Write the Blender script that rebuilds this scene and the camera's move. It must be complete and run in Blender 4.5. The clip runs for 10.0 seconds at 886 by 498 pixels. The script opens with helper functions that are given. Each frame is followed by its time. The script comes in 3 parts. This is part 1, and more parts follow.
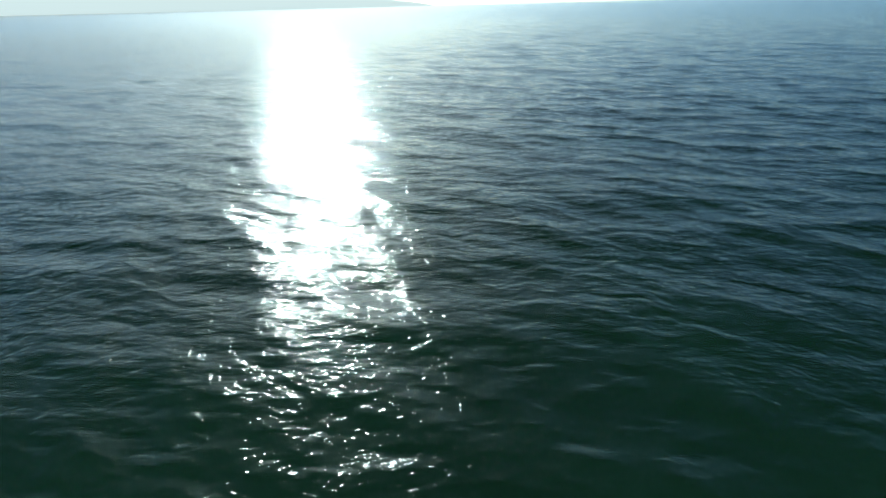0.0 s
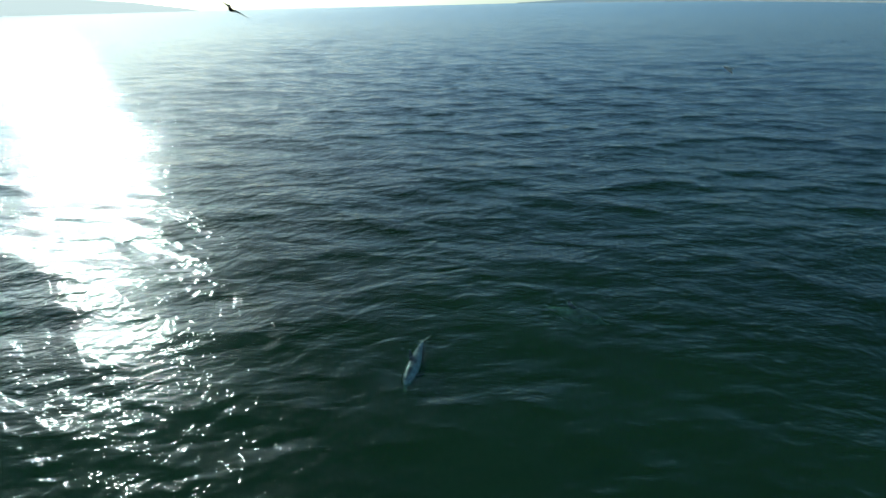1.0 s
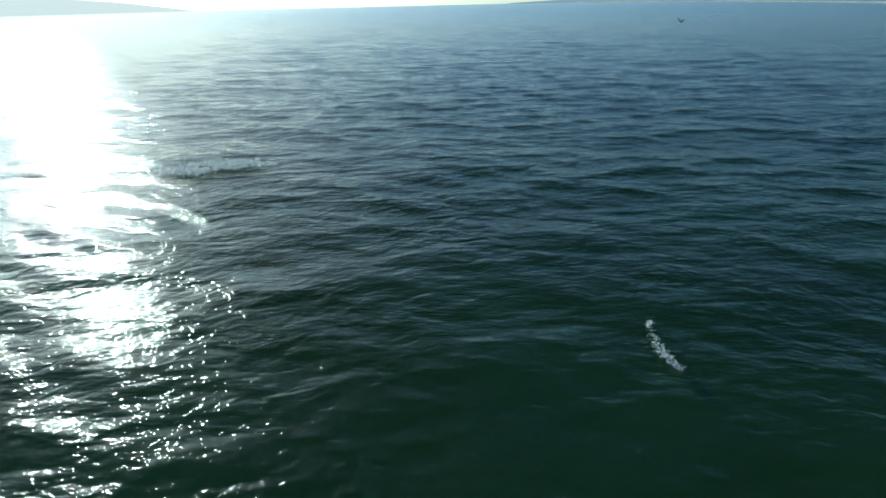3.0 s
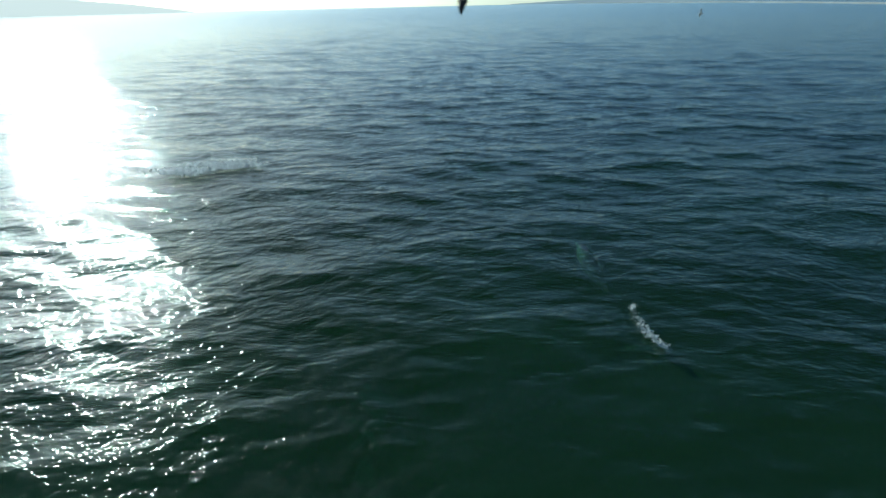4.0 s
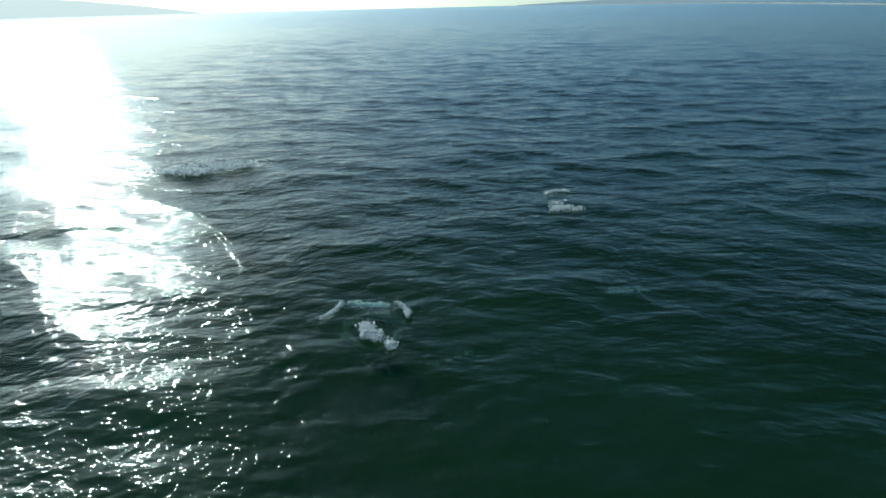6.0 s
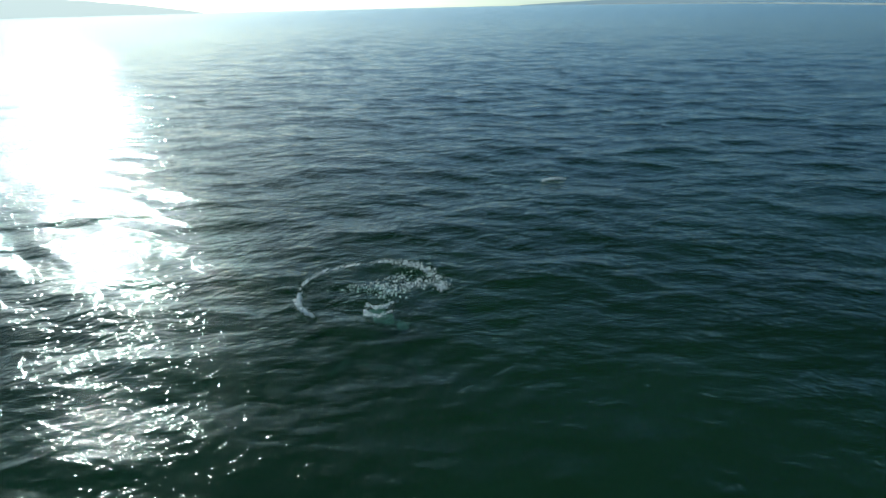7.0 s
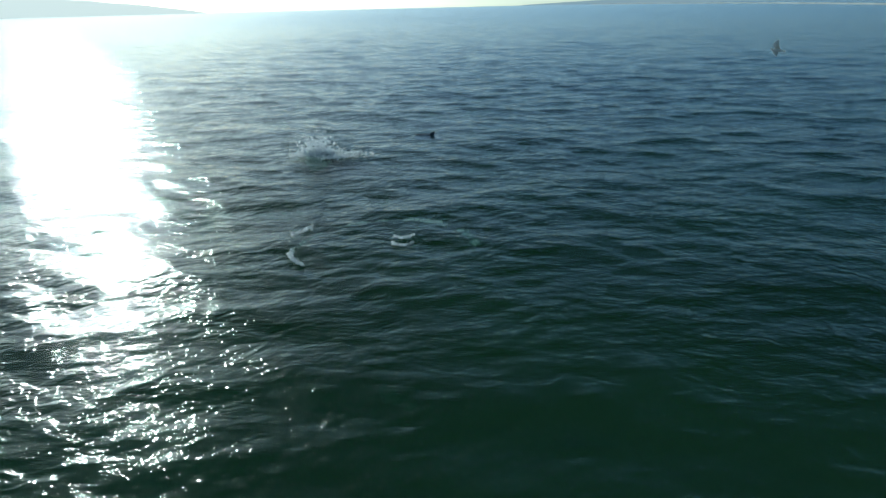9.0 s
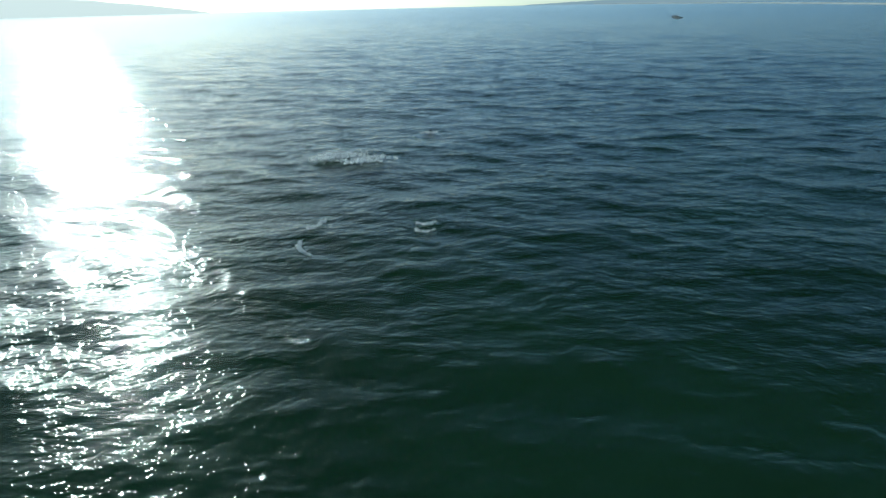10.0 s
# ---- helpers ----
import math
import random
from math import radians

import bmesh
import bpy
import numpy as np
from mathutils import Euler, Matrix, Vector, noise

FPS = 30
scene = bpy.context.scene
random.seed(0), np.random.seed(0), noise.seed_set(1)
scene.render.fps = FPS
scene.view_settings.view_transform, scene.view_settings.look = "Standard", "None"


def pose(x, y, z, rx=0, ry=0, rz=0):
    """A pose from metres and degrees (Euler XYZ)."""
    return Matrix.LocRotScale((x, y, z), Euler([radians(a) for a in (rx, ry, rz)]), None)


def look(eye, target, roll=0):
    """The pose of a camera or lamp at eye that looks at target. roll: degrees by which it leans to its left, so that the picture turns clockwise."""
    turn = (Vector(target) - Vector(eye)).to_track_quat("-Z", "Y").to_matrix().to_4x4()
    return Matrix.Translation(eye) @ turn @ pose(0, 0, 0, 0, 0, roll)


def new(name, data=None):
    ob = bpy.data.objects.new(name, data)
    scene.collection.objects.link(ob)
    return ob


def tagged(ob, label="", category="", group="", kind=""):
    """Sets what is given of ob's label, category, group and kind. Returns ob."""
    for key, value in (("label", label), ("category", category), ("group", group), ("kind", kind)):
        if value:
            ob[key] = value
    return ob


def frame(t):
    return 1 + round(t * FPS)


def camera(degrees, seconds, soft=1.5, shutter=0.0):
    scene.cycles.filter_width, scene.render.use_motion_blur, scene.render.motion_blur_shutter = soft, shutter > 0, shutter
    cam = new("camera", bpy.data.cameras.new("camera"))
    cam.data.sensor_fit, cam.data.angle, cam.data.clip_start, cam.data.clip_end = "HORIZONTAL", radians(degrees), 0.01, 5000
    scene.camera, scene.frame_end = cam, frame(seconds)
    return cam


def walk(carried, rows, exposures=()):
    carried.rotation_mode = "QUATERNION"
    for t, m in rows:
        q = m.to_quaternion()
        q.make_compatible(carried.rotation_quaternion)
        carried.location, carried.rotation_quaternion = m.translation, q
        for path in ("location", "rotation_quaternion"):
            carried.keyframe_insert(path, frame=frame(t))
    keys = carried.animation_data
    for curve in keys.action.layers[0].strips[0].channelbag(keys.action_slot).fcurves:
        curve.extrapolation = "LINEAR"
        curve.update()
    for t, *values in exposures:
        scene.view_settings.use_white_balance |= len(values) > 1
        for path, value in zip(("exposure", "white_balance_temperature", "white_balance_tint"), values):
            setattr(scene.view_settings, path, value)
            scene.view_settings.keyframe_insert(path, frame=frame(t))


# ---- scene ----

# ---------------- camera ----------------
cam = camera(75.0, 10.0, soft=1.6, shutter=0.2)
EYE = (0.0, 0.0, 6.5)


def aim(rz, pitch, roll):
    return pose(*EYE, 90 + pitch, 0, rz) @ pose(0, 0, 0, 0, 0, roll)


walk(cam, [
    (0.0, aim(20.6, -23.0, -1.3)), (0.2, aim(13.0, -23.0, -1.3)), (0.4, aim(7.7, -23.0, -1.3)),
    (0.6, aim(3.5, -23.0, -1.3)), (0.8, aim(1.1, -23.0, -1.3)), (1.0, aim(0.2, -23.0, -1.3)),
    (1.5, aim(-0.3, -23.0, -1.3)), (2.5, aim(-0.4, -23.0, -1.3)), (4.0, aim(-0.3, -22.9, -1.3)),
    (5.5, aim(0.1, -22.8, -1.3)), (7.5, aim(0.6, -22.8, -1.3)), (9.0, aim(0.7, -22.8, -1.3)), (10.0, aim(1.0, -22.8, -1.3))],
    exposures=[(0.0, -0.42, 5450, -16), (10.0, -0.42, 5450, -16)])

# ---------------- world and sun ----------------
SUN_AZ, SUN_EL = 33.0, 22.0     # degrees left of +y, and above the horizon
world = bpy.data.worlds.new("world")
scene.world = world
world.use_nodes = True
wn = world.node_tree.nodes
sky = wn.new("ShaderNodeTexSky")
sky.sky_type, sky.sun_disc = "NISHITA", False
sky.sun_elevation, sky.sun_rotation = radians(SUN_EL), radians(-SUN_AZ)
sky.air_density, sky.dust_density, sky.ozone_density = 0.5, 0.55, 1.7
wn["Background"].inputs["Strength"].default_value = 0.132
world.node_tree.links.new(sky.outputs[0], wn["Background"].inputs["Color"])

sun_data = bpy.data.lights.new("sun", "SUN")
sun_data.energy, sun_data.angle, sun_data.color = 2.4, radians(0.53), (1.0, 0.95, 0.87)
sun = new("sun", sun_data)
sun.matrix_world = look((-math.sin(radians(SUN_AZ)) * 40, math.cos(radians(SUN_AZ)) * 40, math.tan(radians(SUN_EL)) * 40), (0, 0, 0))


# ---------------- materials ----------------
def material(name):
    m = bpy.data.materials.new(name)
    m.use_nodes = True
    nt = m.node_tree
    return m, nt, nt.nodes, nt.links, nt.nodes["Principled BSDF"]


def mottled(name, low, high, scale, rough, bump=0.0, spec=0.5, fine=6.0, coat=0.0):
    """A surface with two scales of variation in the thing's own space."""
    m, nt, n, l, b = material(name)
    co = n.new("ShaderNodeTexCoord")
    big, small, ramp, mix = n.new("ShaderNodeTexNoise"), n.new("ShaderNodeTexNoise"), n.new("ShaderNodeValToRGB"), n.new("ShaderNodeMath")
    big.inputs["Scale"].default_value, small.inputs["Scale"].default_value = scale, scale * fine
    big.inputs["Detail"].default_value = small.inputs["Detail"].default_value = 4
    mix.operation = "MULTIPLY_ADD"
    mix.inputs[1].default_value = 0.45
    l.new(co.outputs["Object"], big.inputs["Vector"])
    l.new(co.outputs["Object"], small.inputs["Vector"])
    l.new(small.outputs["Fac"], mix.inputs[0])
    half = n.new("ShaderNodeMath")
    half.operation = "MULTIPLY"
    half.inputs[1].default_value = 0.55
    l.new(big.outputs["Fac"], half.inputs[0])
    l.new(half.outputs[0], mix.inputs[2])
    ramp.color_ramp.elements[0].position, ramp.color_ramp.elements[1].position = 0.36, 0.64
    ramp.color_ramp.elements[0].color, ramp.color_ramp.elements[1].color = (*low, 1), (*high, 1)
    l.new(mix.outputs[0], ramp.inputs["Fac"])
    l.new(ramp.outputs[0], b.inputs["Base Color"])
    b.inputs["Roughness"].default_value = rough
    b.inputs["Specular IOR Level"].default_value = spec
    b.inputs["Coat Weight"].default_value = coat
    if bump:
        bp = n.new("ShaderNodeBump")
        bp.inputs["Strength"].default_value, bp.inputs["Distance"].default_value = 0.6, bump
        l.new(small.outputs["Fac"], bp.inputs["Height"])
        l.new(bp.outputs[0], b.inputs["Normal"])
    return m


def water_material():
    """Clear skin of the sea: gloss by Fresnel over a green-tinted see-through body, with fine ripples as relief."""
    m, nt, n, l, b = material("sea_water")
    n.remove(b)
    co = n.new("ShaderNodeTexCoord")
    last = None
    # wavelength-like scale, stretch across the wind, relief in metres, turn
    for scale, stretch, height, turn in ((0.14, 0.4, 0.18, 4), (0.5, 0.5, 0.08, -6), (1.5, 0.62, 0.062, 12), (4.0, 0.85, 0.030, -14), (9.0, 0.9, 0.017, 24), (19.0, 1.0, 0.005, 50)):
        mp, tx = n.new("ShaderNodeMapping"), n.new("ShaderNodeTexNoise")
        mp.inputs["Rotation"].default_value = (0, 0, radians(turn))
        mp.inputs["Scale"].default_value = (stretch, 1.0, 1.0)
        tx.inputs["Scale"].default_value, tx.inputs["Detail"].default_value = scale, 0.6
        tx.inputs["Distortion"].default_value = 0.6
        bp = n.new("ShaderNodeBump")
        bp.inputs["Strength"].default_value, bp.inputs["Distance"].default_value = 1.0, height
        bp.inputs["Filter Width"].default_value = 0.25
        l.new(co.outputs["Object"], mp.inputs["Vector"])
        l.new(mp.outputs[0], tx.inputs["Vector"])
        l.new(tx.outputs["Fac"], bp.inputs["Height"])
        if last:
            l.new(last.outputs[0], bp.inputs["Normal"])
        last = bp
    fr, gl, tr, mx = n.new("ShaderNodeLayerWeight"), n.new("ShaderNodeBsdfGlossy"), n.new("ShaderNodeBsdfTransparent"), n.new("ShaderNodeMixShader")
    fr.inputs["Blend"].default_value = 0.5
    power, gloss = n.new("ShaderNodeMath"), n.new("ShaderNodeMath")
    power.operation, gloss.operation = "POWER", "MULTIPLY_ADD"
    power.inputs[1].default_value = 5.0
    gloss.inputs[1].default_value, gloss.inputs[2].default_value = 0.98, 0.02
    l.new(fr.outputs["Facing"], power.inputs[0])
    l.new(power.outputs[0], gloss.inputs[0])
    gl.distribution = "BECKMANN"
    gl.inputs["Roughness"].default_value = 0.12
    # ripples too small to build roughen the open water further out
    reach, rough = n.new("ShaderNodeVectorMath"), n.new("ShaderNodeMapRange")
    reach.operation = "LENGTH"
    rough.inputs["From Min"].default_value, rough.inputs["From Max"].default_value = 35.0, 330.0
    rough.inputs["To Min"].default_value, rough.inputs["To Max"].default_value = 0.12, 0.2
    l.new(co.outputs["Object"], reach.inputs[0])
    l.new(reach.outputs["Value"], rough.inputs["Value"])
    l.new(rough.outputs[0], gl.inputs["Roughness"])
    tr.inputs["Color"].default_value = (0.84, 0.97, 0.92, 1)
    l.new(last.outputs[0], fr.inputs["Normal"])
    l.new(last.outputs[0], gl.inputs["Normal"])
    l.new(gloss.outputs[0], mx.inputs[0])
    l.new(tr.outputs[0], mx.inputs[1])
    l.new(gl.outputs[0], mx.inputs[2])
    l.new(mx.outputs[0], n["Material Output"].inputs["Surface"])
    return m


def turbid_material(name, color, cover):
    """Suspended matter in the water: scatters a part of the light, lets the rest through."""
    m, nt, n, l, b = material(name)
    n.remove(b)
    df, tr, mx = n.new("ShaderNodeBsdfDiffuse"), n.new("ShaderNodeBsdfTransparent"), n.new("ShaderNodeMixShader")
    co, tx, ramp = n.new("ShaderNodeTexCoord"), n.new("ShaderNodeTexNoise"), n.new("ShaderNodeValToRGB")
    tx.inputs["Scale"].default_value, tx.inputs["Detail"].default_value = 0.12, 3
    ramp.color_ramp.elements[0].position, ramp.color_ramp.elements[1].position = 0.3, 0.7
    ramp.color_ramp.elements[0].color = (*[c * 0.75 for c in color], 1)
    ramp.color_ramp.elements[1].color = (*[c * 1.2 for c in color], 1)
    l.new(co.outputs["Object"], tx.inputs["Vector"])
    l.new(tx.outputs["Fac"], ramp.inputs["Fac"])
    l.new(ramp.outputs[0], df.inputs["Color"])
    tr.inputs["Color"].default_value = (0.7, 0.95, 0.85, 1)
    mx.inputs[0].default_value = cover
    l.new(tr.outputs[0], mx.inputs[1])
    l.new(df.outputs[0], mx.inputs[2])
    l.new(mx.outputs[0], n["Material Output"].inputs["Surface"])
    return m


def dolphin_skin(name, rise, rough):
    """Wet skin: dark back, tan side patch and pale belly with uneven borders, scuffed at a finer scale."""
    m, nt, n, l, b = material(name)
    co, sep, tx, fine = n.new("ShaderNodeTexCoord"), n.new("ShaderNodeSeparateXYZ"), n.new("ShaderNodeTexNoise"), n.new("ShaderNodeTexNoise")
    tx.inputs["Scale"].default_value, fine.inputs["Scale"].default_value = 4.0, 10.0
    ma, ramp, mul, map_fine = n.new("ShaderNodeMath"), n.new("ShaderNodeValToRGB"), n.new("ShaderNodeMixRGB"), n.new("ShaderNodeMapRange")
    ma.operation = "MULTIPLY_ADD"
    ma.inputs[1].default_value = 0.30
    l.new(co.outputs["Object"], sep.inputs[0])
    l.new(co.outputs["Object"], tx.inputs["Vector"])
    l.new(co.outputs["Object"], fine.inputs["Vector"])
    l.new(tx.outputs["Fac"], ma.inputs[0])
    l.new(sep.outputs["Z"], ma.inputs[2])
    stops = ramp.color_ramp
    stops.elements[0].position, stops.elements[0].color = 0.12 + rise, (0.80, 0.79, 0.73, 1)
    stops.elements[1].position, stops.elements[1].color = 0.34 + rise, (0.085, 0.080, 0.084, 1)
    e = stops.elements.new(0.23 + rise)
    e.color = (0.62, 0.59, 0.50, 1)
    e = stops.elements.new(0.28 + rise)
    e.color = (0.30, 0.29, 0.27, 1)
    l.new(ma.outputs[0], ramp.inputs["Fac"])
    map_fine.inputs["From Min"].default_value, map_fine.inputs["From Max"].default_value = 0.3, 0.7
    map_fine.inputs["To Min"].default_value, map_fine.inputs["To Max"].default_value = 0.45, 1.15
    l.new(fine.outputs["Fac"], map_fine.inputs["Value"])
    mul.blend_type = "MULTIPLY"
    mul.inputs[0].default_value = 1.0
    l.new(ramp.outputs[0], mul.inputs[1])
    l.new(map_fine.outputs[0], mul.inputs[2])
    l.new(mul.outputs[0], b.inputs["Base Color"])
    b.inputs["Roughness"].default_value, b.inputs["Specular IOR Level"].default_value = rough, 0.35
    bp = n.new("ShaderNodeBump")
    bp.inputs["Strength"].default_value, bp.inputs["Distance"].default_value = 0.5, 0.012
    l.new(fine.outputs["Fac"], bp.inputs["Height"])
    l.new(bp.outputs[0], b.inputs["Normal"])
    return m


def thin_white(name, low, high, scale, through_share):
    """Froth or thin feathers: light passes into it and comes out on the other side too."""
    m, nt, n, l, b = material(name)
    n.remove(b)
    co, tx, ramp = n.new("ShaderNodeTexCoord"), n.new("ShaderNodeTexNoise"), n.new("ShaderNodeValToRGB")
    df, tl, mx = n.new("ShaderNodeBsdfDiffuse"), n.new("ShaderNodeBsdfTranslucent"), n.new("ShaderNodeMixShader")
    tx.inputs["Scale"].default_value, tx.inputs["Detail"].default_value = scale, 4
    ramp.color_ramp.elements[0].color, ramp.color_ramp.elements[1].color = (*low, 1), (*high, 1)
    l.new(co.outputs["Object"], tx.inputs["Vector"])
    l.new(tx.outputs["Fac"], ramp.inputs["Fac"])
    l.new(ramp.outputs[0], df.inputs["Color"])
    l.new(ramp.outputs[0], tl.inputs["Color"])
    mx.inputs[0].default_value = through_share
    l.new(df.outputs[0], mx.inputs[1])
    l.new(tl.outputs[0], mx.inputs[2])
    l.new(mx.outputs[0], n["Material Output"].inputs["Surface"])
    return m


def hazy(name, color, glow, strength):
    """A far hillside whose surface glows by itself, standing in for sunlit sea haze."""
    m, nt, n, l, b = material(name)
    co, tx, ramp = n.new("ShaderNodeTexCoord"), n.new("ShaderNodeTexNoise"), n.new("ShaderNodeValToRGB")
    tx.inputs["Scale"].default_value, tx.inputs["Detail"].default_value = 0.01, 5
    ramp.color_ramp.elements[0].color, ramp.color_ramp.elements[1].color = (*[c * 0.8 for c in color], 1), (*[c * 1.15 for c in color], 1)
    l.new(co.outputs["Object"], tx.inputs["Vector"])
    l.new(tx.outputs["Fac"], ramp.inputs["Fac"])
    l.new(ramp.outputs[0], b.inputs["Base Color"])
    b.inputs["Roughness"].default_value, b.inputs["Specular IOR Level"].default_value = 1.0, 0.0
    # haze painted as emission of the hill's own surface
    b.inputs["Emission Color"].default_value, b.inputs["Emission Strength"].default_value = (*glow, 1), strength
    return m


WATER = water_material()
TURBID = turbid_material("turbid_water", (0.060, 0.098, 0.043), 0.5)
DEEP = turbid_material("deep_water", (0.060, 0.098, 0.043), 1.0)
DARK_SKIN = dolphin_skin("dolphin_skin", 0.0, 0.42)
PALE_SKIN = dolphin_skin("pale_dolphin_skin", 0.04, 0.36)
FIN = mottled("dolphin_fin_skin", (0.05, 0.055, 0.06), (0.13, 0.135, 0.14), 5.0, 0.55, 0.0, 0.2)
PLUME = mottled("brown_feathers", (0.03, 0.024, 0.02), (0.085, 0.07, 0.06), 7.0, 0.8, 0.006, 0.2)
HEADF = mottled("pale_head_feathers", (0.10, 0.08, 0.06), (0.22, 0.18, 0.12), 14.0, 0.7, 0.003, 0.2)
BILL = mottled("bill_horn", (0.05, 0.045, 0.04), (0.12, 0.1, 0.08), 20.0, 0.45)
WHITEF = thin_white("white_feathers", (0.7, 0.7, 0.68), (0.9, 0.9, 0.88), 12.0, 0.7)
GREYF = thin_white("grey_feathers", (0.55, 0.56, 0.57), (0.75, 0.76, 0.77), 12.0, 0.65)
FOAM = thin_white("sea_foam", (0.85, 0.86, 0.85), (0.96, 0.96, 0.95), 6.0, 0.72)
SPRAY = thin_white("spray_drops", (0.92, 0.92, 0.91), (0.98, 0.98, 0.97), 6.0, 0.7)
# near-white glow for the bright haze over the headland
HILL_PALE = hazy("haze_glow_hillside", (0.10, 0.10, 0.08), (0.95, 0.90, 0.89), 1.12)
# weaker blue-grey glow in place of haze before the far hills
HILL_BLUE = hazy("haze_glow_far_hillside", (0.06, 0.09, 0.08), (0.50, 0.56, 0.68), 0.75)
SAND = mottled("pale_shore_sand", (0.45, 0.44, 0.4), (0.65, 0.64, 0.6), 0.02, 0.9)


# ---------------- mesh helpers ----------------
def part(name, bm, mat, parent=None, label="", smooth=True):
    """Links a bmesh as one mesh object, under a thing or a part where one is given."""
    bmesh.ops.recalc_face_normals(bm, faces=bm.faces)
    me = bpy.data.meshes.new(name)
    for f in bm.faces:
        f.smooth = smooth
    bm.to_mesh(me)
    bm.free()
    me.materials.append(mat)
    ob = new(name, me)
    ob.parent = parent
    return tagged(ob, label)


def loft(rings, close=True):
    """A closed skin through rings of equally many points."""
    bm = bmesh.new()
    rows = [[bm.verts.new(p) for p in r] for r in rings]
    k = len(rows[0])
    for a, b in zip(rows, rows[1:]):
        for i in range(k):
            bm.faces.new((a[i], a[(i + 1) % k], b[(i + 1) % k], b[i]))
    if close:
        bm.faces.new(rows[0][::-1])
        bm.faces.new(rows[-1])
    return bm


def spindle(stations, k=16):
    """Rings across x: each station is x, half width, half height, height of the middle."""
    return loft([[(x, w * math.cos(2 * math.pi * i / k), zc + h * math.sin(2 * math.pi * i / k)) for i in range(k)] for x, w, h, zc in stations])


def blade(stations, k=10):
    """A wing or fin along +y: each station is y, leading x, chord, thickness, z."""
    rings = []
    for y, lead, chord, thick, z in stations:
        ring = []
        for i in range(k):
            a = 2 * math.pi * i / k
            u = 0.5 - 0.5 * math.cos(a)
            s = math.sin(a)
            ring.append((lead - chord * u, y, z + s * thick * (1 - 0.75 * u) + 0.05 * chord * (1 - (2 * u - 1) ** 2)))
        rings.append(ring)
    return loft(rings)


def turned(bm, m):
    bmesh.ops.transform(bm, matrix=m, verts=bm.verts)
    return bm


# ---------------- the sea ----------------
def graded(lo, hi, fine, far_lo, far_hi, grow, grow_back):
    """Coordinates with even fine steps from lo to hi that grow out to the far ends."""
    mid = list(np.arange(lo, hi + fine / 2, fine))
    up, step = [mid[-1]], fine
    while up[-1] < far_hi:
        step *= grow
        up.append(up[-1] + step)
    down, step = [mid[0]], fine
    while down[-1] > far_lo:
        step *= grow_back
        down.append(down[-1] - step)
    return np.array(down[:0:-1] + mid + up[1:])


def sea_surface():
    xs, ys = graded(-20, 20, 0.09, -4500, 4500, 1.024, 1.024), graded(-4, 46, 0.08, -600, 4600, 1.010, 1.1)
    gx, gy = np.meshgrid(xs, ys)
    sx, sy = np.meshgrid(np.gradient(xs), np.gradient(ys))
    rng = np.random.default_rng(7)
    z = np.zeros_like(gx)
    ox, oy = np.zeros_like(gx), np.zeros_like(gx)
    for wave in range(60):
        lam = 0.40 * (12.0 / 0.40) ** (wave / 59) * rng.uniform(0.9, 1.1)
        turn = radians(-98 + rng.normal(0, 30))
        kx, ky = 2 * math.pi / lam * math.cos(turn), 2 * math.pi / lam * math.sin(turn)
        amp = (0.0028 if lam < 1.5 else 0.0034) * lam * (1.0 if lam < 2.5 else (2.5 / lam) ** 0.8)
        # what the grid is too coarse for fades out; wave groups come and go
        fade = np.clip(1.6 - 4.5 * (np.abs(kx) * sx + np.abs(ky) * sy) / (2 * math.pi), 0, 1)
        g1, g2 = rng.uniform(-0.25, 0.25, 2) * 2 * math.pi / lam
        group = 0.65 + 0.6 * np.sin(g1 * gx + g2 * gy + rng.uniform(0, 6.28))
        ph = kx * gx + ky * gy + rng.uniform(0, 6.28)
        z += amp * fade * group * np.cos(ph)
        ox -= 0.95 * amp * fade * group * math.cos(turn) * np.sin(ph)
        oy -= 0.95 * amp * fade * group * math.sin(turn) * np.sin(ph)
    co = np.stack([gx + ox, gy + oy, z], -1).reshape(-1, 3)
    r, c = gx.shape
    idx = np.arange(r * c).reshape(r, c)
    quads = np.stack([idx[:-1, :-1], idx[:-1, 1:], idx[1:, 1:], idx[1:, :-1]], -1).reshape(-1, 4)
    def height(x, y):
        """The level of the surface at a place, before the sea drifts."""
        i, j = int(np.clip(np.searchsorted(xs, x), 1, c - 1)), int(np.clip(np.searchsorted(ys, y), 1, r - 1))
        return float(z[max(j - 3, 0):j + 3, max(i - 3, 0):i + 3].mean())
    me = bpy.data.meshes.new("sea_surface")
    me.vertices.add(len(co))
    me.vertices.foreach_set("co", co.ravel())
    me.loops.add(quads.size)
    me.loops.foreach_set("vertex_index", quads.ravel())
    me.polygons.add(len(quads))
    me.polygons.foreach_set("loop_start", np.arange(0, quads.size, 4))
    me.polygons.foreach_set("use_smooth", np.ones(len(quads), dtype=bool))
    me.update()
    me.validate()
    me.materials.append(WATER)
    ob = new("sea_surface", me)
    return tagged(ob, "rippled dark green sea surface glittering in low sun", "water", kind="structure"), height


def level_sheet(name, z, mat, label):
    bm = bmesh.new()
    for p in ((-4400, -590, z), (4400, -590, z), (4400, 4500, z), (-4400, 4500, z)):
        bm.verts.new(p)
    bm.faces.new(bm.verts)
    return tagged(part(name, bm, mat, smooth=False), label, "water", kind="structure")


SEA, SEA_LEVEL = sea_surface()
level_sheet("turbid_water_top", -0.27, TURBID, "murky green water at the very surface")
level_sheet("turbid_water_upper", -0.55, TURBID, "murky green water just under the surface")
level_sheet("turbid_water_lower", -1.1, TURBID, "murky green water further down")
level_sheet("deep_water", -3.0, DEEP, "dark green deep sea water")


